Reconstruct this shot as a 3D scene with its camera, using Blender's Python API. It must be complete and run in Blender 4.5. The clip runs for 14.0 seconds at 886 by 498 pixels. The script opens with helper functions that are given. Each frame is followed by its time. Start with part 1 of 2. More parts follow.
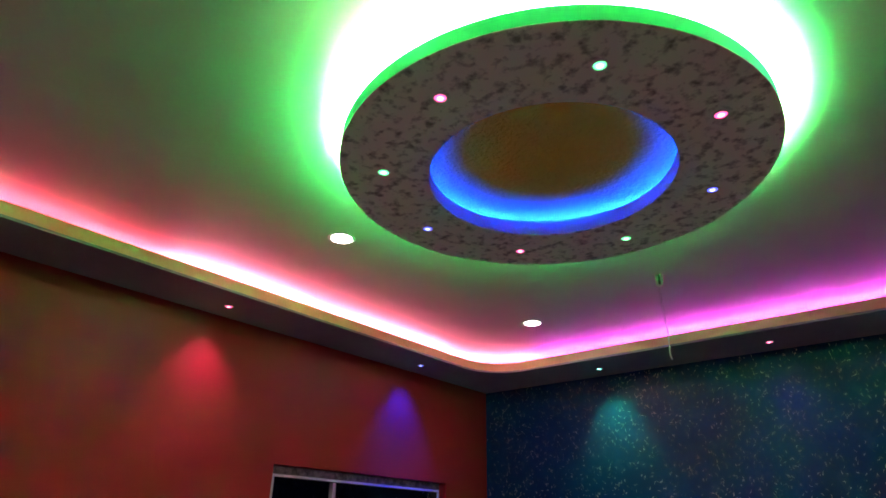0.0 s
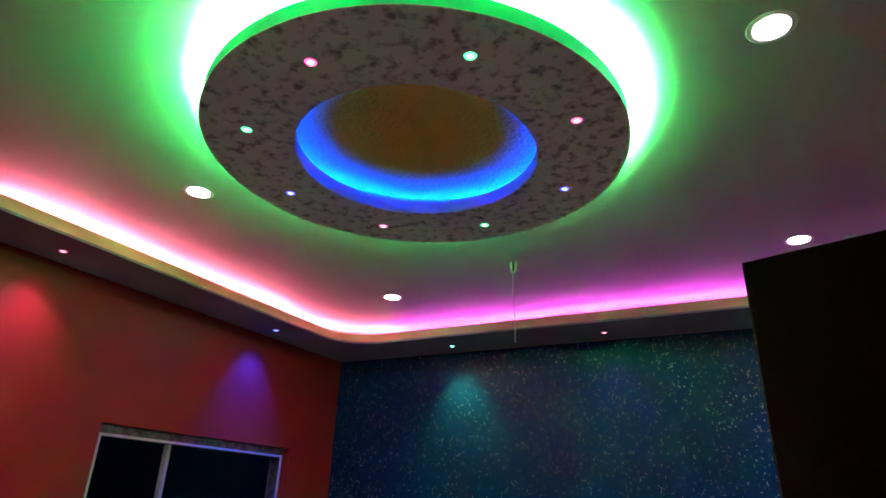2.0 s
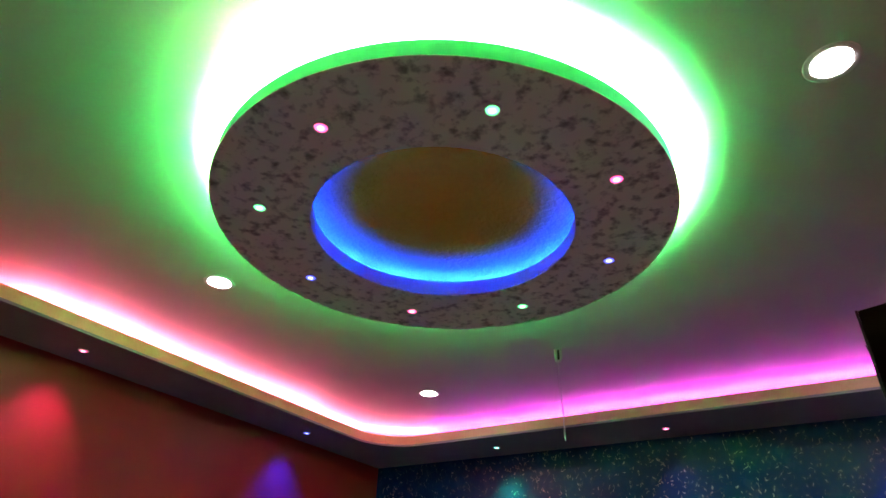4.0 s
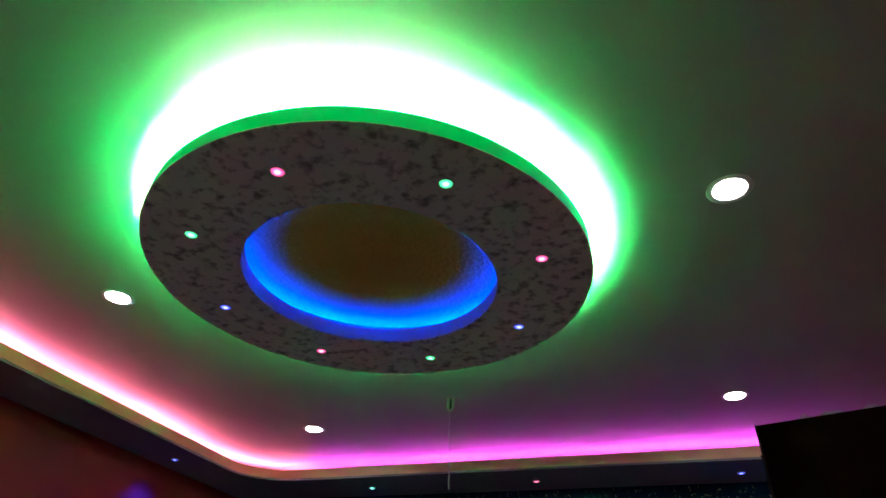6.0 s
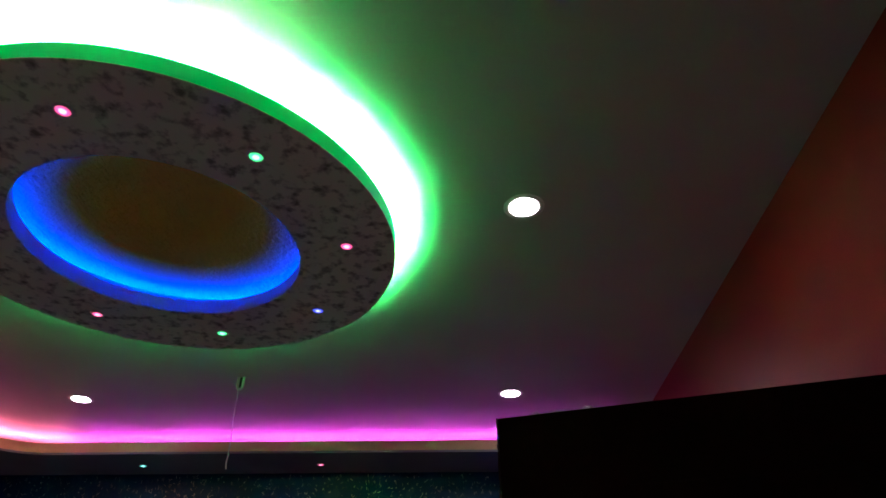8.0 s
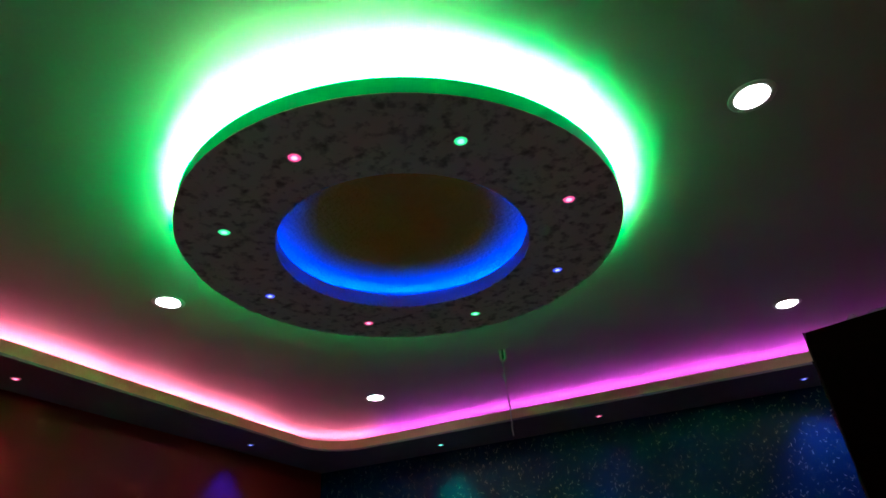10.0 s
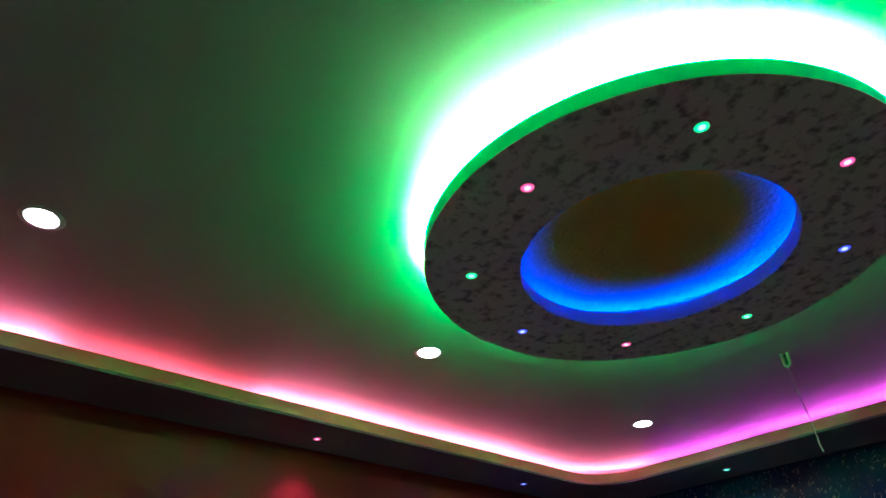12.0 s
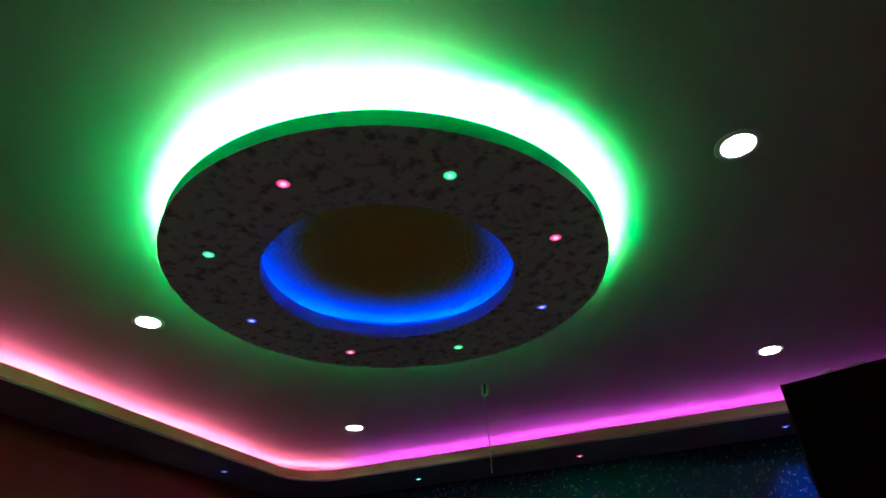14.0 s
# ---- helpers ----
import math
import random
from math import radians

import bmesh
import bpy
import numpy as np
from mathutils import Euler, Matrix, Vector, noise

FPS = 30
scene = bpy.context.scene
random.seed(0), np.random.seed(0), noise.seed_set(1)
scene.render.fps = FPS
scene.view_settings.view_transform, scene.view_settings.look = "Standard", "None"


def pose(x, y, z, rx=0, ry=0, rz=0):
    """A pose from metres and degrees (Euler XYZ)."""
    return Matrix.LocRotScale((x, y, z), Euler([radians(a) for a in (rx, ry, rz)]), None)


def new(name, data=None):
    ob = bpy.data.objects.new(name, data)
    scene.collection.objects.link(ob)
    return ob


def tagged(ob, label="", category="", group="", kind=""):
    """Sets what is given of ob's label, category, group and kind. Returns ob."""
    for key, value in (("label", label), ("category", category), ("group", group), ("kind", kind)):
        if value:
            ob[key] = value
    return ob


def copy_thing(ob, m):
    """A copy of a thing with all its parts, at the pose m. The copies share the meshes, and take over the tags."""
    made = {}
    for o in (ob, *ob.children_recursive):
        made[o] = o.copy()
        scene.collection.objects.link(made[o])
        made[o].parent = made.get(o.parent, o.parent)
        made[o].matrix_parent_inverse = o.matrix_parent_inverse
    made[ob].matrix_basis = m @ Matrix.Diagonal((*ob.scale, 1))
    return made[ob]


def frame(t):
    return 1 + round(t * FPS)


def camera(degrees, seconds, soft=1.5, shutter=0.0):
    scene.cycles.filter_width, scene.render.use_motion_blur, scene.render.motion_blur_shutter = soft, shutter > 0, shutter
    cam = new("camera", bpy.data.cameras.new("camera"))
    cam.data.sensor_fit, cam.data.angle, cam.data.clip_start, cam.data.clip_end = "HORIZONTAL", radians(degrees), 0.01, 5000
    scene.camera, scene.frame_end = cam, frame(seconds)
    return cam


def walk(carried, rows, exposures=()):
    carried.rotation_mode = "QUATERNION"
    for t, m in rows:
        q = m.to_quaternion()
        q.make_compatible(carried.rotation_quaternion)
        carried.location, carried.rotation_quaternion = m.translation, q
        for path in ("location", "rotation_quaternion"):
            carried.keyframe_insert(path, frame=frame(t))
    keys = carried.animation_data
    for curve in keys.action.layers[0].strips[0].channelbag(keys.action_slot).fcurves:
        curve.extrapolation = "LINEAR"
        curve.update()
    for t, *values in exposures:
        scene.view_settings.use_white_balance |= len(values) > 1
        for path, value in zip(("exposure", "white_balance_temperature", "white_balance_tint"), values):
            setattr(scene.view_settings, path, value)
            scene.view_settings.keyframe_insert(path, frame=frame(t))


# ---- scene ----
cam = camera(71.98, 14.0, soft=1.6)
PATH = [
    (0.0, 1.004, -1.787, 1.652, 115.23, -1.17, 40.23), (0.5, 1.048, -1.781, 1.651, 116.60, -1.08, 31.57),
    (1.0, 1.088, -1.792, 1.643, 117.92, -0.60, 24.84), (1.5, 1.096, -1.808, 1.660, 119.55, -0.60, 24.97),
    (2.0, 1.074, -1.768, 1.658, 112.88, -2.04, 27.18), (2.5, 1.046, -1.699, 1.645, 111.21, -2.62, 29.30),
    (3.0, 1.023, -1.591, 1.648, 112.65, -1.43, 29.05), (3.2, 1.016, -1.528, 1.658, 115.26, -1.34, 30.16),
    (5.3, 0.960, -1.565, 1.719, 124.66, -1.39, 31.48), (5.5, 0.944, -1.613, 1.714, 124.00, -0.65, 27.14),
    (6.0, 0.909, -1.719, 1.714, 125.33, -2.56, 18.35), (6.5, 0.904, -1.739, 1.702, 122.48, -0.40, 12.59),
    (7.0, 0.948, -1.731, 1.700, 122.95, -0.62, 2.16), (7.2, 0.969, -1.725, 1.699, 122.66, -0.18, -0.60),
    (9.3, 0.983, -1.759, 1.721, 128.66, 4.40, 12.81), (9.5, 0.973, -1.756, 1.727, 127.35, 4.08, 17.17),
    (10.0, 0.928, -1.726, 1.714, 121.33, 3.43, 26.10), (10.5, 0.884, -1.716, 1.715, 121.08, 1.53, 33.75),
    (11.0, 0.844, -1.722, 1.723, 120.05, 0.64, 42.28), (11.5, 0.807, -1.728, 1.713, 119.06, 1.57, 51.04),
    (11.7, 0.798, -1.742, 1.724, 123.03, 2.85, 52.38), (12.0, 0.826, -1.736, 1.728, 125.33, 1.67, 49.13),
    (12.5, 0.873, -1.759, 1.749, 129.77, -0.14, 42.80), (13.0, 0.900, -1.748, 1.727, 128.74, 0.35, 32.02),
    (13.5, 0.934, -1.735, 1.725, 126.84, 1.67, 25.93), (14.0, 0.941, -1.724, 1.724, 124.00, 1.78, 23.85),
]
EXPOSURES = [(0.0, 0.86, 6800, 5), (0.5, 0.80, 6700, 5), (1.0, 0.68, 6400, 5), (1.5, 0.66, 6400, 3), (2.0, 0.85, 6600, 0), (2.5, 1.06, 7000, 8),
             (3.0, 1.34, 7100, 12), (3.2, 1.28, 7100, 12), (5.3, 0.30, 6300, 5), (5.5, 0.20, 6300, 5), (6.0, 0.0, 6200, 0), (6.5, 0.08, 6200, 5),
             (7.2, 0.14, 6300, 8), (9.3, -1.0, 5900, -6), (9.5, -1.0, 5900, -6), (10.0, -0.67, 6000, -6), (10.5, -0.60, 6100, -5), (11.0, -0.20, 6000, -8),
             (11.5, 0.06, 5900, -10), (12.0, -0.20, 5800, -12), (12.5, -1.1, 5700, -10), (13.0, -1.1, 5800, -8), (13.5, -1.0, 5900, -4), (14.0, -0.95, 5900, -4)]
walk(cam, [(t, pose(x, y, z, a, b, c)) for t, x, y, z, a, b, c in PATH], EXPOSURES)

# ---- levels of the room, metres ----
Z_CEIL = 3.047      # flat ceiling
Z_SOFFIT = 2.884    # underside of the dropped border
Z_DISC = 2.900      # underside of the round drop panel
X_WEST, Y_NORTH, Y_SOUTH = -2.459, 2.898, -3.00
EDGE_X, EDGE_Y, EDGE_R = -2.03, 2.385, 0.34   # room-side edge of the border and its corner radius
EAST_X0, EAST_SLOPE = 2.129, 0.062           # the east wall runs slightly out of square

# ---- light: lamp powers ----
E_GREEN, E_BLUE, E_RED, E_MAGENTA, E_WHITE, E_SPOT = 420.0, 275.0, 230.0, 128.0, 94.0, 2.2
E_PALE = 620.0
P_SPOT = 7.5

night = bpy.data.worlds.new("night")
scene.world = night
night.use_nodes = True
night.node_tree.nodes["Background"].inputs[0].default_value = (0.02, 0.03, 0.06, 1)
night.node_tree.nodes["Background"].inputs[1].default_value = 0.001


# ---- materials ----
def material(name, colour, rough=0.6, metal=0.0, specular=0.5):
    m = bpy.data.materials.new(name)
    m.use_nodes = True
    b = m.node_tree.nodes["Principled BSDF"]
    b.inputs["Base Color"].default_value = (*colour, 1)
    b.inputs["Roughness"].default_value = rough
    b.inputs["Metallic"].default_value = metal
    b.inputs["Specular IOR Level"].default_value = specular
    return m


def grain(m, dark, light, scale=6.0, fine=60.0, bump=0.15, spread=(0.35, 0.65), rough=None, distance=0.004):
    """Two-scale colour variation between dark and light, roughness variation, and a fine relief."""
    nt = m.node_tree
    n, l = nt.nodes, nt.links
    b = n["Principled BSDF"]
    co = n.new("ShaderNodeTexCoord")
    big, small = n.new("ShaderNodeTexNoise"), n.new("ShaderNodeTexNoise")
    big.inputs["Scale"].default_value, small.inputs["Scale"].default_value = scale, fine
    big.inputs["Detail"].default_value, small.inputs["Detail"].default_value = 5.0, 3.0
    mix = n.new("ShaderNodeMath")
    mix.operation = "MULTIPLY_ADD"
    mix.inputs[1].default_value = 0.35
    half = n.new("ShaderNodeMath")
    half.operation = "MULTIPLY"
    half.inputs[1].default_value = 0.65
    ramp = n.new("ShaderNodeValToRGB")
    ramp.color_ramp.elements[0].position, ramp.color_ramp.elements[1].position = spread
    ramp.color_ramp.elements[0].color, ramp.color_ramp.elements[1].color = (*dark, 1), (*light, 1)
    for tex in (big, small):
        l.new(co.outputs["Object"], tex.inputs["Vector"])
    l.new(big.outputs[0], half.inputs[0])
    l.new(small.outputs[0], mix.inputs[0])
    l.new(half.outputs[0], mix.inputs[2])
    l.new(mix.outputs[0], ramp.inputs[0])
    l.new(ramp.outputs[0], b.inputs["Base Color"])
    bp = n.new("ShaderNodeBump")
    bp.inputs["Strength"].default_value, bp.inputs["Distance"].default_value = bump, distance
    l.new(small.outputs[0], bp.inputs["Height"])
    l.new(bp.outputs[0], b.inputs["Normal"])
    if rough:
        mr = n.new("ShaderNodeMapRange")
        mr.inputs["To Min"].default_value, mr.inputs["To Max"].default_value = rough
        l.new(big.outputs[0], mr.inputs["Value"])
        l.new(mr.outputs[0], b.inputs["Roughness"])
    return m


def glow(name, colour, strength):
    m = bpy.data.materials.new(name)
    m.use_nodes = True
    b = m.node_tree.nodes["Principled BSDF"]
    b.inputs["Base Color"].default_value = (0.8, 0.8, 0.8, 1)
    b.inputs["Emission Color"].default_value = (*colour, 1)
    b.inputs["Emission Strength"].default_value = strength
    return m


M_CEIL = grain(material("ceiling paint", (0.64, 0.62, 0.60), 0.55), (0.61, 0.59, 0.57), (0.67, 0.65, 0.63), 2.5, 90, 0.08, rough=(0.45, 0.62))
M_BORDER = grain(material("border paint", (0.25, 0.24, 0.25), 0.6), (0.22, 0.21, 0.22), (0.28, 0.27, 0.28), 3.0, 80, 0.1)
M_FASCIA = grain(material("cream fascia paint", (0.84, 0.56, 0.28), 0.5), (0.79, 0.51, 0.25), (0.87, 0.60, 0.31), 5.0, 70, 0.1)
M_RED = grain(material("red orange satin wall paint", (0.33, 0.021, 0.018), 0.4, specular=0.16), (0.30, 0.018, 0.018), (0.36, 0.024, 0.023), 1.8, 120, 0.12, rough=(0.36, 0.46))
M_BLUE = grain(material("navy glitter wall coat", (0.0008, 0.028, 0.130), 0.3, specular=0.18), (0.0006, 0.021, 0.105), (0.001, 0.035, 0.155), 9.0, 160, 0.5, rough=(0.20, 0.32))
M_PLAIN = grain(material("plain wall paint", (0.42, 0.36, 0.36), 0.6), (0.38, 0.33, 0.33), (0.45, 0.39, 0.39), 2.0, 90, 0.1)
M_ORANGE = grain(material("orange paint with blue glow falloff painted in", (0.96, 0.26, 0.004), 0.6, specular=0.0), (0.92, 0.23, 0.003), (0.98, 0.29, 0.006), 5.0, 60, 0.8, rough=(0.5, 0.7), distance=0.018)
# orange turns pale outwards: falloff of the blue glow, painted into the colour
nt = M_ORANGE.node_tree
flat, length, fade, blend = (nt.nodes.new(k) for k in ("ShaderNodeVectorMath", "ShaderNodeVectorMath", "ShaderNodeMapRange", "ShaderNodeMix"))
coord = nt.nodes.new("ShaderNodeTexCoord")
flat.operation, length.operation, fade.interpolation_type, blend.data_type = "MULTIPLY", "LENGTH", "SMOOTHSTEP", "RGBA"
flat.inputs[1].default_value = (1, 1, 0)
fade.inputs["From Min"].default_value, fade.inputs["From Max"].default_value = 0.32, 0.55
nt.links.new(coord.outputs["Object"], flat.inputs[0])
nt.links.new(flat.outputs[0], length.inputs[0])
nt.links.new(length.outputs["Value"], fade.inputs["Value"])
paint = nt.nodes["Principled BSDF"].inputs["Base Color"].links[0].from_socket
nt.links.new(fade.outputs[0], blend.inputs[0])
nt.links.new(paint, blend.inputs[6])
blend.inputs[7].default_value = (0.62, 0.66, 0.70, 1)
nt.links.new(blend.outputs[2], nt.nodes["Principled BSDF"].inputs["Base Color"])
M_MOTTLE = grain(material("mottled stone-effect wallpaper", (0.3, 0.27, 0.24), 0.6), (0.28, 0.31, 0.23), (0.91, 0.96, 0.81), 21.0, 45, 0.25, spread=(0.35, 0.50))
M_BOARD = grain(material("white gypsum board", (0.78, 0.78, 0.77), 0.6), (0.72, 0.72, 0.71), (0.8, 0.8, 0.79), 4.0, 80, 0.1)
# the strips' green glow on the rim is put into this base colour
M_EDGE = grain(material("edge paint with green glow painted in", (0.06, 0.95, 0.52), 0.5), (0.05, 0.92, 0.49), (0.07, 0.96, 0.54), 5.0, 60, 0.1)
M_SOAK = grain(material("dark light-soaking sheet", (0.10, 0.07, 0.05), 0.8), (0.08, 0.055, 0.04), (0.13, 0.09, 0.06), 12.0, 90, 0.2)
M_FLOOR = grain(material("pale floor tile", (0.52, 0.51, 0.51), 0.25), (0.48, 0.47, 0.47), (0.56, 0.55, 0.55), 3.0, 40, 0.03, rough=(0.18, 0.3))
M_GROUT = material("grout", (0.22, 0.2, 0.18), 0.9)
M_ALU = grain(material("weathered aluminium", (0.7, 0.69, 0.68), 0.45, 0.3), (0.55, 0.54, 0.53), (0.78, 0.77, 0.76), 14.0, 90, 0.1, rough=(0.35, 0.6))
M_TRACK = grain(material("grey window track", (0.2, 0.19, 0.18), 0.6, 0.3), (0.03, 0.022, 0.02), (0.17, 0.14, 0.13), 24.0, 90, 0.3, spread=(0.40, 0.60))
M_WOOD = grain(material("dark brown door veneer", (0.013, 0.0022, 0.0015), 0.6, specular=0.04), (0.008, 0.0014, 0.001), (0.019, 0.003, 0.002), 5.0, 60, 0.15, rough=(0.5, 0.65))
M_WRAP = grain(material("crinkled plastic film over wood", (0.05, 0.03, 0.03), 0.15), (0.03, 0.02, 0.02), (0.10, 0.06, 0.06), 20.0, 38, 1.0, rough=(0.08, 0.25), distance=0.02)
M_STEEL = material("brushed steel", (0.6, 0.6, 0.6), 0.3, 1.0)
M_BEZEL = material("white plastic bezel", (0.8, 0.8, 0.8), 0.35)
M_WIRE = material("white wire insulation", (0.82, 0.82, 0.79), 0.3)
M_HOLE = material("dark hook hole", (0.02, 0.02, 0.02), 0.8)
M_FILM = material("milky torn plastic film", (0.75, 0.74, 0.72), 0.2)
M_FLAKE = material("silver glitter flake", (0.6, 0.66, 0.7), 0.40, 1.0)
fl = M_FLAKE.node_tree
each, dull = fl.nodes.new("ShaderNodeNewGeometry"), fl.nodes.new("ShaderNodeValToRGB")
dull.color_ramp.elements[0].position, dull.color_ramp.elements[1].position = 0.35, 1.0
dull.color_ramp.elements[0].color, dull.color_ramp.elements[1].color = (0.06, 0.09, 0.13, 1), (1.0, 0.90, 1.0, 1)
fl.links.new(each.outputs["Random Per Island"], dull.inputs[0])
fl.links.new(dull.outputs[0], fl.nodes["Principled BSDF"].inputs["Base Color"])
M_TAPE = material("strip backing tape", (0.7, 0.7, 0.7), 0.5)
C_GREEN, C_BLUE, C_RED, C_MAGENTA = (0.018, 1.0, 0.150), (0.0005, 0.038, 1.0), (1.0, 0.085, 0.15), (0.95, 0.08, 0.90)
G_GREEN, G_BLUE = glow("green strip light", C_GREEN, E_GREEN), glow("blue strip light", C_BLUE, E_BLUE)
# made-up second band that gives the green glow its white core
G_PALE = glow("added pale green band", (0.50, 1.0, 0.37), E_PALE)
G_RED, G_RED_HOT = glow("red strip light", C_RED, E_RED * 0.36), glow("red strip light, doubled", (1.0, 0.155, 0.29), E_RED * 1.15)
G_MAGENTA = glow("magenta strip light", C_MAGENTA, E_MAGENTA)
G_WHITE = glow("white lamp diffuser", (0.96, 0.88, 0.92), E_WHITE)
S_PINK, S_GREEN, S_BLUE, S_TEAL = (1.0, 0.07, 0.28), (0.09, 1.0, 0.28), (0.05, 0.07, 1.0), (0.15, 1.0, 0.9)
G_SPOT = {"pink": glow("pink lamp lens", S_PINK, E_SPOT), "green": glow("green lamp lens", S_GREEN, E_SPOT),
          "blue": glow("blue lamp lens", S_BLUE, E_SPOT), "teal": glow("teal lamp lens", S_TEAL, E_SPOT)}
G_CHIP = {k: glow(f"{k} lamp core", tuple(0.2 + 0.8 * c for c in col), 5.0) for k, col in (("pink", S_PINK), ("green", S_GREEN), ("blue", S_BLUE), ("teal", S_TEAL))}
BEAM = {"pink": (1.0, 0.22, 0.9), "green": (0.03, 0.12, 0.03), "blue": (0.07, 0.16, 12.0), "teal": (0.0, 3.3, 0.9), "pale blue": (0.35, 0.75, 2.6)}

M_GLASS = bpy.data.materials.new("window glass")
M_GLASS.use_nodes = True
gb = M_GLASS.node_tree.nodes["Principled BSDF"]
gb.inputs["Base Color"].default_value = (0.9, 0.95, 0.95, 1)
gb.inputs["Roughness"].default_value = 0.02
gb.inputs["Transmission Weight"].default_value = 1.0
gb.inputs["IOR"].default_value = 1.45


# ---- mesh helpers ----
def part(name, bm, mat, parent=None, label="", smooth=False):
    me = bpy.data.meshes.new(name)
    bmesh.ops.recalc_face_normals(bm, faces=bm.faces)
    bm.to_mesh(me)
    bm.free()
    me.materials.append(mat)
    if smooth:
        for p in me.polygons:
            p.use_smooth = True
    ob = new(name, me)
    if parent:
        ob.parent = parent
    if label:
        ob["label"] = label
    return ob


def box(bm, x0, y0, z0, x1, y1, z1, bevel=0.0):
    made = bmesh.ops.create_cube(bm, size=1.0, matrix=Matrix.LocRotScale(
        ((x0 + x1) / 2, (y0 + y1) / 2, (z0 + z1) / 2), None, (abs(x1 - x0), abs(y1 - y0), abs(z1 - z0))))
    if bevel:
        edges = list({e for v in made["verts"] for e in v.link_edges})
        bmesh.ops.bevel(bm, geom=edges, offset=bevel, segments=2, profile=0.7, affect="EDGES")
    return bm


def boxes(*rows, bevel=0.0):
    bm = bmesh.new()
    for r in rows:
        box(bm, *r, bevel=bevel)
    return bm


def lathe(profile, steps=96, a0=0.0, a1=math.tau, closed=True):
    """A closed profile of (radius, z) turned round the z axis."""
    bm = bmesh.new()
    full = abs(a1 - a0 - math.tau) < 1e-6
    count = steps if full else steps + 1
    rings = []
    for i in range(count):
        a = a0 + (a1 - a0) * i / steps
        rings.append([bm.verts.new((r * math.cos(a), r * math.sin(a), z)) for r, z in profile])
    for i in range(steps):
        p, q = rings[i], rings[(i + 1) % count]
        m = len(profile)
        for j in range(m if closed else m - 1):
            k = (j + 1) % m
            bm.faces.new((p[j], p[k], q[k], q[j]))
    return bm


def disc(bm, r, z, steps=32):
    bmesh.ops.create_circle(bm, cap_ends=True, radius=r, segments=steps, matrix=Matrix.Translation((0, 0, z)))
    return bm


def tube(points, r, sides=8, caps=True):
    """A round bar along a line of points."""
    bm = bmesh.new()
    pts = [Vector(p) for p in points]
    rings = []
    for i, p in enumerate(pts):
        d = (pts[min(i + 1, len(pts) - 1)] - pts[max(i - 1, 0)]).normalized()
        u = d.orthogonal().normalized() if not rings else (u - d * u.dot(d)).normalized()
        w = d.cross(u)
        rings.append([bm.verts.new(p + r * (math.cos(math.tau * k / sides) * u + math.sin(math.tau * k / sides) * w)) for k in range(sides)])
    for a, b in zip(rings, rings[1:]):
        for k in range(sides):
            bm.faces.new((a[k], a[(k + 1) % sides], b[(k + 1) % sides], b[k]))
    if caps:
        bm.faces.new(rings[0][::-1])
        bm.faces.new(rings[-1])
    return bm


def ribbon(line, width, lo, hi):
    """A flat band of that width along a line, from lo to hi above it."""
    bm = bmesh.new()
    pts = [Vector(p) for p in line]
    rows = []
    for i, p in enumerate(pts):
        d = pts[min(i + 1, len(pts) - 1)] - pts[max(i - 1, 0)]
        side = Vector((-d.y, d.x, 0)).normalized() * (width / 2)
        rows.append([bm.verts.new(p + side * q + Vector((0, 0, h))) for q, h in ((-1, lo), (1, lo), (1, hi), (-1, hi))])
    for a, b in zip(rows, rows[1:]):
        for k in range(4):
            bm.faces.new((a[k], a[(k + 1) % 4], b[(k + 1) % 4], b[k]))
    bm.faces.new(rows[0])
    bm.faces.new(rows[-1][::-1])
    return bm


def prism(outline, z0, z1):
    bm = bmesh.new()
    lo = [bm.verts.new((x, y, z0)) for x, y in outline]
    hi = [bm.verts.new((x, y, z1)) for x, y in outline]
    bm.faces.new(lo[::-1])
    bm.faces.new(hi)
    for i in range(len(lo)):
        j = (i + 1) % len(lo)
        bm.faces.new((lo[i], lo[j], hi[j], hi[i]))
    return bm


def east(y):
    return EAST_X0 + EAST_SLOPE * y


def border_line(off=0.0, y_from=Y_SOUTH, x_to=None):
    """The room-side edge of the border, moved off metres towards the walls: along the west wall, round the corner, along the north wall."""
    x0, y0, r = EDGE_X - off, EDGE_Y + off, EDGE_R + off
    cx, cy = EDGE_X + EDGE_R, EDGE_Y - EDGE_R
    end = x_to if x_to is not None else east(EDGE_Y)
    line = [(x0, y_from), (x0, cy)]
    line += [(cx - r * math.cos(math.pi / 2 * i / 16), cy + r * math.sin(math.pi / 2 * i / 16)) for i in range(1, 17)]
    return line + [(end, y0)]


# ---- structure ----
tagged(part("ceiling", boxes((-2.75, -3.3, Z_CEIL, 2.75, 3.2, Z_CEIL + 0.12)), M_CEIL), "flat white painted ceiling lit by coloured strips", "ceiling", kind="structure")
W0, W1, WZ0, WZ1 = 0.632, 2.330, 0.95, 2.047     # window opening
tagged(part("wall_west", boxes((X_WEST - 0.2, Y_SOUTH - 0.2, 0, X_WEST, W0, Z_CEIL), (X_WEST - 0.2, W1, 0, X_WEST, Y_NORTH + 0.2, Z_CEIL),
                               (X_WEST - 0.2, W0, 0, X_WEST, W1, WZ0), (X_WEST - 0.2, W0, WZ1, X_WEST, W1, Z_CEIL)), M_RED),
       "red orange satin painted wall with a window", "wall", kind="structure")
tagged(part("wall_north", boxes((X_WEST, Y_NORTH, 0, 2.6, Y_NORTH + 0.2, Z_CEIL)), M_BLUE), "dark blue wall with a glitter coat", "wall", kind="structure")
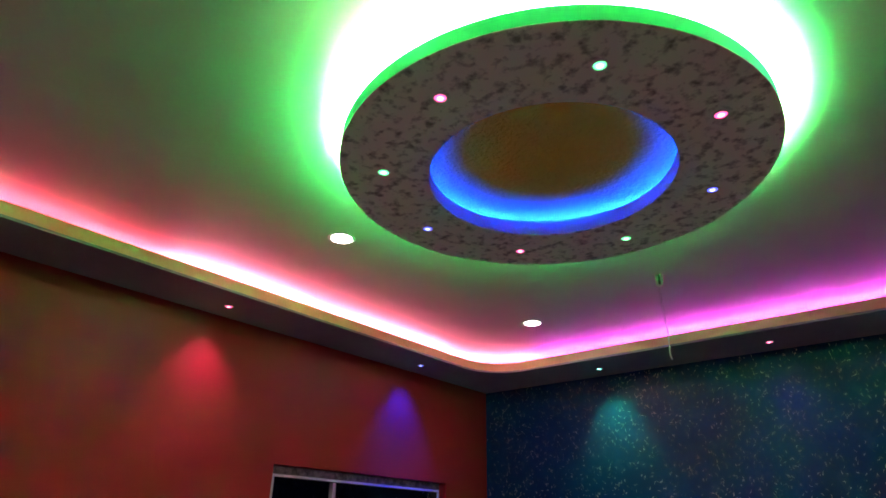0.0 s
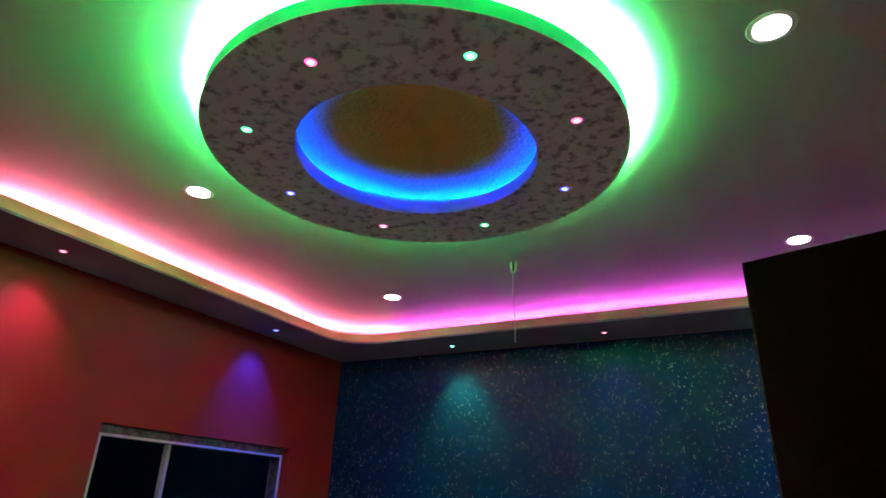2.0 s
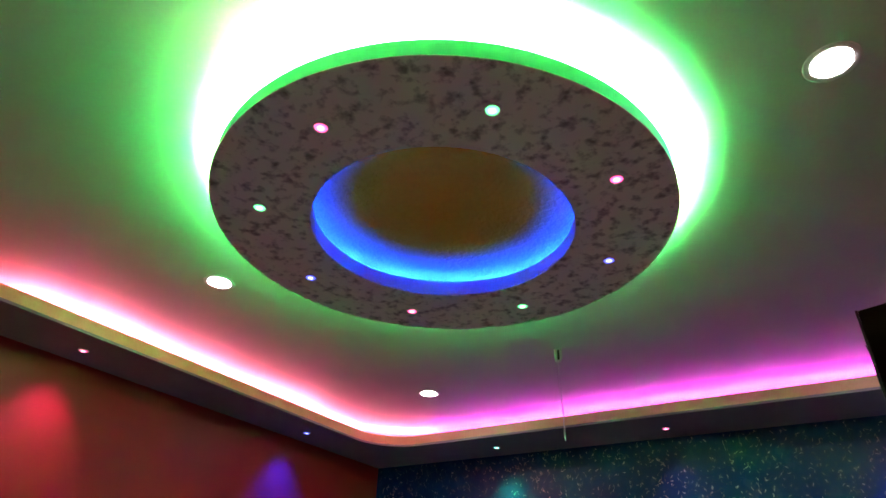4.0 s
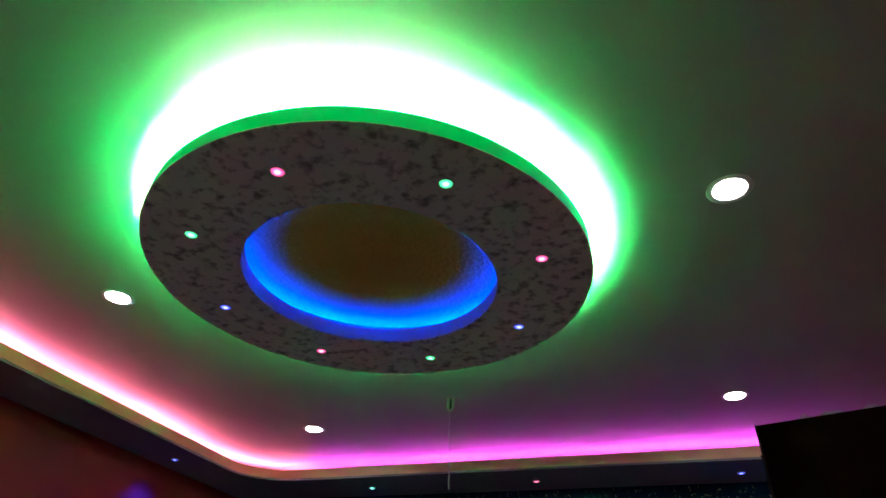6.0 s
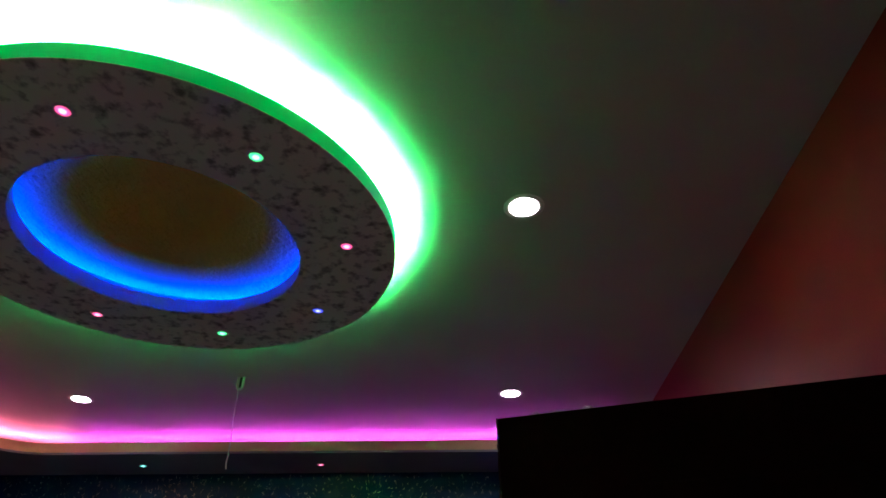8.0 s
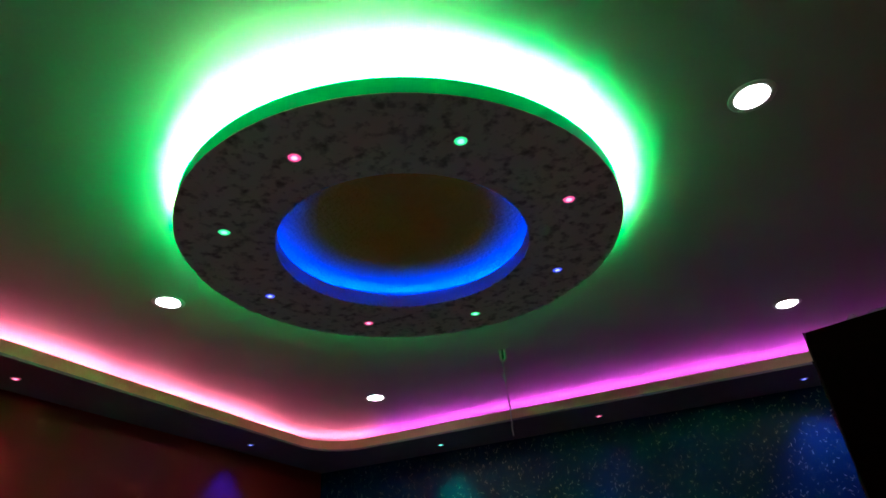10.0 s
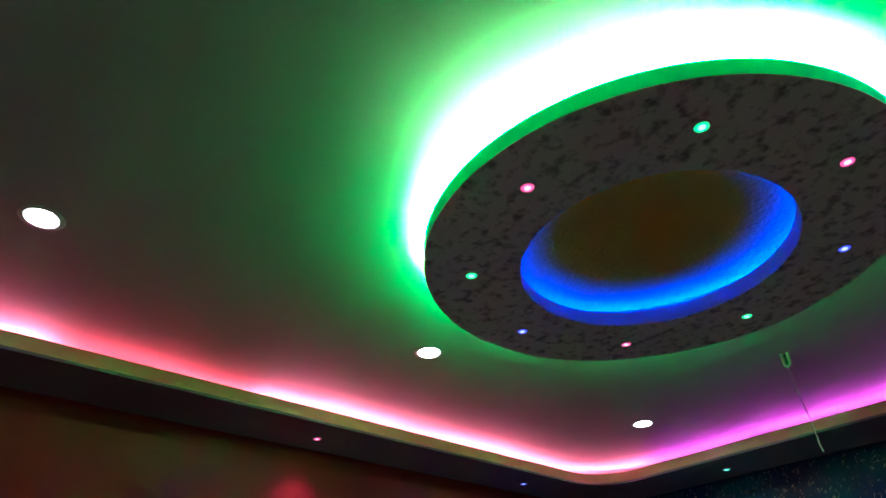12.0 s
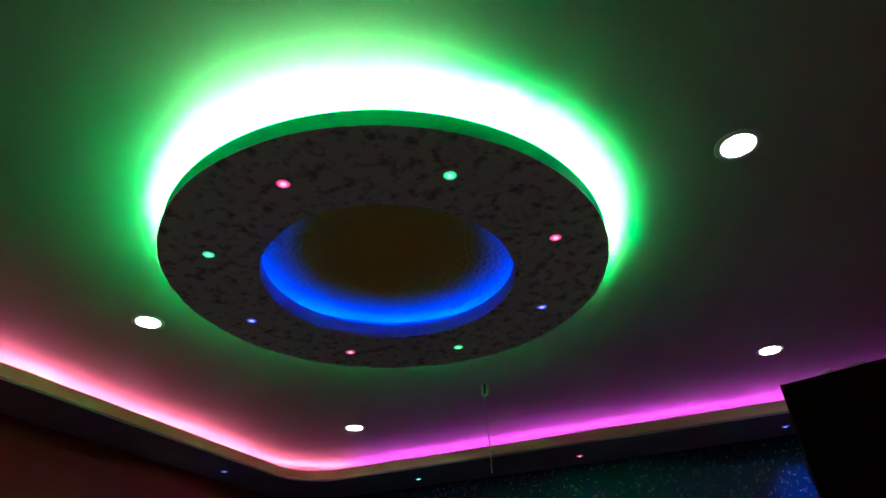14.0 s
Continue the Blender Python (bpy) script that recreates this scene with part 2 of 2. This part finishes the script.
tagged(part("wall_south", boxes((X_WEST, Y_SOUTH - 0.2, 0, 2.6, Y_SOUTH, Z_CEIL)), M_PLAIN), "plain painted wall", "wall", kind="structure")
D0, D1, DZ1 = -1.93, -0.90, 2.10                  # doorway along the east wall
wall_e = part("wall_east", boxes((0, Y_SOUTH - 0.1, 0, 0.2, D0, Z_CEIL), (0, D1, 0, 0.2, Y_NORTH + 0.15, Z_CEIL), (0, D0, DZ1, 0.2, D1, Z_CEIL)), M_RED)
wall_e.matrix_basis = pose(EAST_X0, 0, 0, 0, 0, -math.degrees(math.atan(EAST_SLOPE)))
tagged(wall_e, "red orange satin painted wall with a doorway", "wall", kind="structure")
floor = tagged(part("floor", boxes((-2.75, -3.3, -0.12, 4.2, 3.2, -0.006)), M_GROUT), "pale glossy tiled floor", "floor", kind="structure")
# a dark lobby behind the doorway
tagged(part("wall_lobby", boxes((4.0, -3.2, 0, 4.2, 0.6, 2.8), (2.45, -3.4, 0, 4.2, -3.2, 2.8), (2.45, 0.6, 0, 4.2, 0.8, 2.8), (2.45, -3.4, 2.8, 4.2, 0.8, 2.9)), M_PLAIN),
       "plain lobby walls beyond the doorway", "wall", kind="structure")

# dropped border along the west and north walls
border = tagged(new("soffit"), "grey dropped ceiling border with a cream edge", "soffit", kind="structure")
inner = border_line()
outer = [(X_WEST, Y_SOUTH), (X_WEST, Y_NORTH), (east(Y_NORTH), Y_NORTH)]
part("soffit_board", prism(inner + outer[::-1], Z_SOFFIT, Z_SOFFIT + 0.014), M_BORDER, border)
back = border_line(0.014)
part("fascia", prism(inner + back[::-1], Z_SOFFIT + 0.0145, 2.961), M_FASCIA, border, "cream painted edge board")

# strip lights lying in the trough behind the fascia
def strip(name, line, mat, label, group, wide=0.010):
    th = tagged(new(name), label, "strip light", group)
    part("tape", ribbon(line, wide + 0.002, -0.003, -0.0002), M_TAPE, th)
    part("led_band", ribbon(line, wide, 0.0, 0.0008), mat, th, "glowing band facing up")
    return th


Z_STRIP = 2.954
def west_line(a, b, n=24):
    ys = [a + (b - a) * i / n for i in range(n + 1)]
    return [(EDGE_X - 0.17 + 0.022 * math.sin(5.3 * y + 1.0), y, Z_STRIP + 0.010 * math.sin(7.1 * y)) for y in ys]



curve = [(x, y, Z_STRIP) for x, y in border_line(0.17)][1:-1]
strip("strip_light", west_line(-2.9, -1.95), G_RED, "red strip light lying behind the cream edge", "border strip lights")
strip("strip_light", west_line(-1.94, -1.42), G_RED_HOT, "bright pinkish red strip light behind the cream edge", "border strip lights")
strip("strip_light", west_line(-1.41, -0.41), G_RED, "red strip light lying behind the cream edge", "border strip lights")
strip("strip_light", west_line(-0.40, EDGE_Y - EDGE_R - 0.01), G_RED_HOT, "bright pinkish red strip light behind the cream edge", "border strip lights")
strip("strip_light", curve, G_RED_HOT, "bright pinkish red strip light bent round the corner", "border strip lights")
strip("strip_light", [(EDGE_X + EDGE_R + 0.01 + i * (east(2.4) - 0.03 - EDGE_X - EDGE_R - 0.01) / 24, EDGE_Y + 0.17, Z_STRIP) for i in range(25)], G_MAGENTA,
      "magenta strip light lying behind the cream edge", "border strip lights")

# round drop panel
ring = tagged(new("ceiling_ring"), "round dropped ceiling panel with a mottled underside and open centre", "ceiling panel")
R_OUT, R_IN = 0.80, 0.468
part("board", lathe([(R_IN, Z_DISC + 0.003), (R_OUT, Z_DISC + 0.003), (R_OUT, Z_DISC + 0.043), (0.66, Z_DISC + 0.043), (0.66, Z_DISC + 0.061), (R_IN, Z_DISC + 0.061)], 128), M_BOARD, ring, "white painted ring board")
part("underside", lathe([(R_IN + 0.001, Z_DISC), (R_OUT + 0.005, Z_DISC), (R_OUT + 0.005, Z_DISC + 0.0028), (R_IN + 0.001, Z_DISC + 0.0028)], 128), M_MOTTLE, ring, "mottled grey brown wallpaper")
part("collar", lathe([(0.600, Z_DISC + 0.0612), (0.640, Z_DISC + 0.0612), (0.640, Z_CEIL - 0.0002), (0.600, Z_CEIL - 0.0002)], 96), M_BOARD, ring)
part("centre_panel", lathe([(0.001, Z_CEIL - 0.006), (0.598, Z_CEIL - 0.006), (0.598, Z_CEIL - 0.0005), (0.001, Z_CEIL - 0.0005)], 96), M_ORANGE, ring, "orange painted centre, blue glow's falloff put into its rim colour")
part("edge_band", lathe([(R_OUT + 0.0002, Z_DISC + 0.003), (R_OUT + 0.003, Z_DISC + 0.003), (R_OUT + 0.003, Z_DISC + 0.0615), (R_OUT + 0.0002, Z_DISC + 0.0615)], 128), M_EDGE, ring, "edge band with the green glow painted into its colour")
# unseen dark sheet, added to stop blue light bouncing onto the centre
part("top_sheet", lathe([(0.472, Z_DISC + 0.0612), (0.598, Z_DISC + 0.0612), (0.598, Z_DISC + 0.0635), (0.472, Z_DISC + 0.0635)], 96), M_SOAK, ring, "unseen dark brown sheet added to soak up blue light")
circle = lambda r, z, n=96: [(r * math.cos(math.tau * i / n), r * math.sin(math.tau * i / n), z) for i in range(n + 1)]
def ease(x, lo, hi):
    k = min(1.0, max(0.0, (x - lo) / (hi - lo)))
    return k * k * (3 - 2 * k)


def rim_line(lift, n=144):
    """A strip lying loosely round the board: lift gives, by the angle in degrees, its radius and height."""
    line = []
    for i in range(n + 1):
        r, z = lift(360.0 * i / n)
        line.append((r * math.cos(math.tau * i / n), r * math.sin(math.tau * i / n), z))
    return line


# the green strip lies behind the rim in the east and rides over it in the west; the pale band is added to whiten the
# glow, and only rises where the white spreads over the rim
green_lift = lambda a: (0.7765 - 0.0185 * ease(a, 70, 140) * (1 - ease(a, 296, 316)), 2.9475 + 0.022 * ease(a, 70, 140) * (1 - ease(a, 296, 316)))
pale_lift = lambda a: (0.7855 + 0.0045 * ease(a, 90, 180) * (1 - ease(a, 250, 275)), 2.9475 + 0.0135 * ease(a, 240, 280) * (1 - ease(a, 296, 314)))
strip("strip_light", rim_line(green_lift), G_GREEN, "bright green strip light on top of the round panel", "ring strip lights", 0.008)
strip("strip_light", rim_line(pale_lift), G_PALE, "added pale green band along the panel's rim, whitening the green glow", "ring strip lights", 0.006)
strip("strip_light", circle(0.591, 2.980), G_BLUE, "blue strip light on top of the round panel", "ring strip lights")


# ---- lamps ----
def downlight():
    th = tagged(new("downlight"), "round white recessed downlight, lit, in the ceiling", "downlight", "ceiling downlights")
    part("bezel", lathe([(0.052, -0.002), (0.056, -0.0028), (0.066, -0.0026), (0.072, -0.0008), (0.072, 0.0), (0.052, 0.0)], 40), M_BEZEL, th, smooth=True)
    part("diffuser", lathe([(0.0005, -0.0050), (0.02, -0.0048), (0.038, -0.0042), (0.048, -0.0032), (0.0515, -0.002), (0.0005, -0.002)], 32), G_WHITE, th, "glowing white diffuser")
    return th


first = downlight()
first.matrix_basis = pose(-1.265, 0.033, Z_CEIL)
for x, y in ((-1.228, 1.800), (1.362, 1.758), (1.260, -0.032), (-1.266, -1.672)):
    copy_thing(first, pose(x, y, Z_CEIL))


def spot_light(colour, where):
    th = tagged(new("spot_light"), f"small round {colour} spot light, lit, set in the {where}", "spot light", f"spot lights in the {where}")
    part("bezel", lathe([(0.0185, -0.001), (0.020, -0.005), (0.024, -0.005), (0.027, -0.001), (0.027, 0.0), (0.0185, 0.0)], 28), M_BEZEL, th, smooth=True)
    lens = part("lens", lathe([(0.0005, -0.005), (0.010, -0.0048), (0.0186, -0.003), (0.0186, -0.001), (0.0005, -0.001)], 20), G_SPOT[colour], th, f"glowing {colour} lens")
    part("led_chip", lathe([(0.0005, -0.0060), (0.007, -0.0058), (0.0100, -0.0050), (0.0100, -0.0049), (0.0005, -0.00505)], 20), G_CHIP[colour], lens, "white hot centre")
    return th


R_SPOT = 0.64
for angle, colour in ((0, "pink"), (45, "blue"), (90, "green"), (135, "pink"), (180, "blue"), (225, "green"), (270, "pink"), (315, "green")):
    a = radians(angle - 1.0)
    spot_light(colour, "round panel").matrix_basis = pose(R_SPOT * math.cos(a), R_SPOT * math.sin(a), Z_DISC)
BORDER_SPOTS = ((-2.254, 0.020, "pink"), (-2.254, 1.750, "blue"), (-2.254, -1.669, "green"),
                (-1.165, 2.663, "teal"), (0.089, 2.663, "pink"), (1.408, 2.663, "blue"))
for x, y, colour in BORDER_SPOTS:
    spot_light(colour, "dropped border").matrix_basis = pose(x, y, Z_SOFFIT)
    lamp = bpy.data.lights.new("spot_beam", "SPOT")
    lamp.energy, lamp.color, lamp.spot_size, lamp.spot_blend, lamp.shadow_soft_size = P_SPOT * (0.3 if colour == "pink" and y > 2 else 1.0), BEAM["pale blue" if colour == "blue" and y > 2 else colour], radians(78), 1.0, 0.05
    beam = new("spot_beam", lamp)
    beam.matrix_basis = pose(x, y, Z_SOFFIT - 0.056, 23 if y > 2 else 0, 23 if y < 2 else 0, 0)

# ---- window ----
win = tagged(new("window_1"), "sliding aluminium window, dark outside", "window", kind="structure")
xf = X_WEST - 0.02
outer_frame = part("window_frame", boxes((xf - 0.11, W0 + 0.004, WZ1 - 0.055, xf, W1 - 0.060, WZ1 - 0.004), (xf - 0.11, W0 + 0.004, WZ0 + 0.004, xf, W1 - 0.060, WZ0 + 0.05),
                           (xf - 0.11, W0 + 0.004, WZ0 + 0.05, xf, W0 + 0.018, WZ1 - 0.055), (xf - 0.11, W1 - 0.085, WZ0 + 0.05, xf, W1 - 0.060, WZ1 - 0.055), bevel=0.002), M_TRACK, win, "grey weathered outer frame")
part("bead", boxes((xf, W0 + 0.004, WZ1 - 0.072, xf + 0.012, W1 - 0.075, WZ1 - 0.056), bevel=0.002), M_ALU, outer_frame)
part("bead", boxes((xf, W0 + 0.004, WZ0 + 0.05, xf + 0.012, W0 + 0.022, WZ1 - 0.0725), bevel=0.002), M_ALU, outer_frame)
part("bead", boxes((xf, W1 - 0.093, WZ0 + 0.05, xf + 0.012, W1 - 0.075, WZ1 - 0.0725), bevel=0.002), M_ALU, outer_frame)
part("jamb_filler", boxes((xf - 0.11, W1 - 0.059, WZ0 + 0.004, xf - 0.004, W1 - 0.001, WZ1 - 0.004)), M_RED, win, "red painted filler")
part("mullion", boxes((xf - 0.06, 1.166, WZ0 + 0.051, xf - 0.02, 1.194, WZ1 - 0.0735), bevel=0.003), M_ALU, win)
part("sash_rail", boxes((xf - 0.058, W0 + 0.022, WZ0 + 0.051, xf - 0.024, 1.1655, WZ0 + 0.09), bevel=0.003), M_ALU, win)
for a, b in ((W0 + 0.02, 1.166), (1.194, W1 - 0.088)):
    pane = part("pane", boxes((xf - 0.045, a, WZ0 + 0.052, xf - 0.041, b, WZ1 - 0.0565)), M_GLASS, win)
    pane.visible_shadow = False

# ---- door, standing ajar into the room ----
door = tagged(new("door_1"), "dark brown door leaf standing open, plastic film on its edge", "door", kind="structure")
LEAF = 1.0
hinge = Vector((1.074 + 0.950 * LEAF, -0.604 - 0.312 * LEAF, 0))
door.matrix_basis = pose(hinge.x, hinge.y, 0, 0, 0, math.degrees(math.atan2(0.312, -0.950)))
leaf = part("leaf", boxes((0, -0.036, 0.012, LEAF - 0.002, 0.0, 2.087), bevel=0.002), M_WOOD, door)
part("edge_film", boxes((LEAF - 0.0018, -0.037, 0.012, LEAF + 0.001, 0.001, 2.0875)), M_WRAP, leaf, "crinkled clear plastic film")
for zz in ((0.2, 0.95), (1.15, 1.95)):
    for side in (0.0, -0.036):
        part("panel", boxes((0.14, side - 0.004, zz[0], LEAF - 0.14, side + 0.004, zz[1]), bevel=0.003), M_WOOD, leaf)
lever = part("handle", tube([(LEAF - 0.07, 0.0, 1.02), (LEAF - 0.07, 0.05, 1.02), (LEAF - 0.19, 0.052, 1.02)], 0.009, 10), M_STEEL, door, "steel lever handle", True)
part("rose", boxes((LEAF - 0.095, 0.0005, 0.93, LEAF - 0.045, 0.004, 1.09), bevel=0.001), M_STEEL, lever)
lever = part("handle", tube([(LEAF - 0.07, -0.036, 1.02), (LEAF - 0.07, -0.086, 1.02), (LEAF - 0.19, -0.088, 1.02)], 0.009, 10), M_STEEL, door, "steel lever handle", True)
part("rose", boxes((LEAF - 0.095, -0.040, 0.93, LEAF - 0.045, -0.0365, 1.09), bevel=0.001), M_STEEL, lever)
for zz in (0.25, 1.05, 1.85):
    part("hinge", tube([(0.0, 0.006, zz), (0.0, 0.006, zz + 0.1)], 0.007, 10), M_STEEL, door)
film_rng = random.Random(9)
for k in range(9):
    z0 = 1.30 + 0.085 * k
    bm = bmesh.new()
    rows = [[bm.verts.new((LEAF + 0.0015 + film_rng.uniform(0.0, 0.006) * (0 < j < 3), -0.036 + 0.012 * j, z0 + 0.02 * i + film_rng.uniform(-0.004, 0.004))) for j in range(4)] for i in range(4)]
    for p, q in zip(rows, rows[1:]):
        for j in range(3):
            bm.faces.new((p[j], p[j + 1], q[j + 1], q[j]))
    bmesh.ops.solidify(bm, geom=bm.faces[:], thickness=0.0004)
    part("film_scrap", bm, M_WRAP, leaf, "torn crinkled plastic film")
for along, wide in ((0.868, 0.042), (0.918, 0.014), (0.82, 0.02)):
    bm = bmesh.new()
    rows = [[bm.verts.new((along + wide * i / 4 + film_rng.uniform(-0.004, 0.004), -0.034 + 0.0075 * j, 2.0875 + film_rng.uniform(0.001, 0.009) * (0 < i < 4))) for j in range(5)] for i in range(5)]
    for p, q in zip(rows, rows[1:]):
        for j in range(4):
            bm.faces.new((p[j], p[j + 1], q[j + 1], q[j]))
    bmesh.ops.solidify(bm, geom=bm.faces[:], thickness=0.0004)
    part("film_scrap", bm, M_FILM, leaf, "torn milky plastic film")
frame_e = tagged(new("door_frame"), "dark brown wooden door frame", "door frame", kind="structure")
frame_e.matrix_basis = wall_e.matrix_basis.copy()
part("jamb", boxes((-0.012, D0, 0, 0.15, D0 + 0.018, DZ1 - 0.019), bevel=0.002), M_WOOD, frame_e)
part("jamb", boxes((-0.012, D1 - 0.018, 0, 0.15, D1, DZ1 - 0.019), bevel=0.002), M_WOOD, frame_e)
part("head", boxes((-0.012, D0, DZ1 - 0.018, 0.15, D1, DZ1), bevel=0.002), M_WOOD, frame_e)

# ---- fan hook with a loose wire ----
HX, HY = -0.168, 1.483
hook = tagged(new("ceiling_hook"), "small pale loop hook with a loose hanging wire on the ceiling", "ceiling hook")
loop = [(HX - 0.015, HY, Z_CEIL), (HX - 0.015, HY, Z_CEIL - 0.055)] + [(HX - 0.015 * math.cos(math.pi * i / 8), HY, Z_CEIL - 0.055 - 0.016 * math.sin(math.pi * i / 8)) for i in range(1, 8)] + \
       [(HX + 0.015, HY, Z_CEIL - 0.055), (HX + 0.015, HY, Z_CEIL)]
part("loop", tube(loop, 0.0078, 10), M_WIRE, hook, smooth=True)
part("slot", boxes((HX - 0.0075, HY + 0.002, Z_CEIL - 0.058, HX + 0.0075, HY + 0.008, Z_CEIL), bevel=0.001), M_HOLE, hook, "dark gap of the hook")
part("wire", tube([(HX + 0.003 * math.sin(i * 0.55) - 0.008 + 0.016 * i / 20, HY + 0.004 * math.cos(i * 0.7), Z_CEIL - 0.068 - 0.36 * i / 20) for i in range(21)], 0.0030, 6), M_WIRE, hook)
part("wire_end", tube([(HX + 0.008, HY, 2.62), (HX + 0.004, HY, 2.585), (HX + 0.009, HY, 2.545)], 0.004, 8), M_WIRE, hook)

# ---- glitter flakes on the north wall ----
def flakes(count):
    rng = random.Random(4)
    verts, faces = [], []
    for _ in range(count):
        x, z = rng.uniform(X_WEST + 0.02, 2.25), 0.3 + 2.57 * rng.random() ** 0.75
        L, w, a = rng.uniform(0.010, 0.024), rng.uniform(0.0024, 0.0038), rng.gauss(math.pi / 2, 0.8)
        u = Vector((math.cos(a), rng.gauss(0, 0.16), math.sin(a))).normalized()
        v = u.cross(Vector((rng.gauss(0, 0.18), 1, rng.gauss(0, 0.18)))).normalized()
        c, bend = Vector((x, Y_NORTH - 0.006, z)), rng.uniform(-0.25, 0.25) * L
        k = len(verts)
        for p, q in ((-0.5, 0.35), (0.0, 0.5), (0.5, 0.25)):
            mid = c + u * L * p + v * bend * (1 - 4 * p * p)
            verts += [tuple(mid - v * w * q), tuple(mid + v * w * q)]
        faces += [(k, k + 2, k + 3, k + 1), (k + 2, k + 4, k + 5, k + 3)]
    me = bpy.data.meshes.new("glitter")
    me.from_pydata(verts, [], faces)
    me.materials.append(M_FLAKE)
    return new("glitter", me)


tagged(flakes(10000), "scattered silver glitter flakes on the blue wall", "glitter", kind="stuff")

# ---- floor tiles ----
tile_bm = boxes((-0.2985, -0.2985, -0.006, 0.2985, 0.2985, 0.0), bevel=0.002)
tile = part("tile", tile_bm, M_FLOOR, floor)
tile.location = (-2.1, -2.7, 0)
for i in range(8):
    for j in range(10):
        if i or j:
            t2 = new("tile", tile.data)
            t2.parent = floor
            t2.location = (-2.1 + 0.6 * i, -2.7 + 0.6 * j, 0)
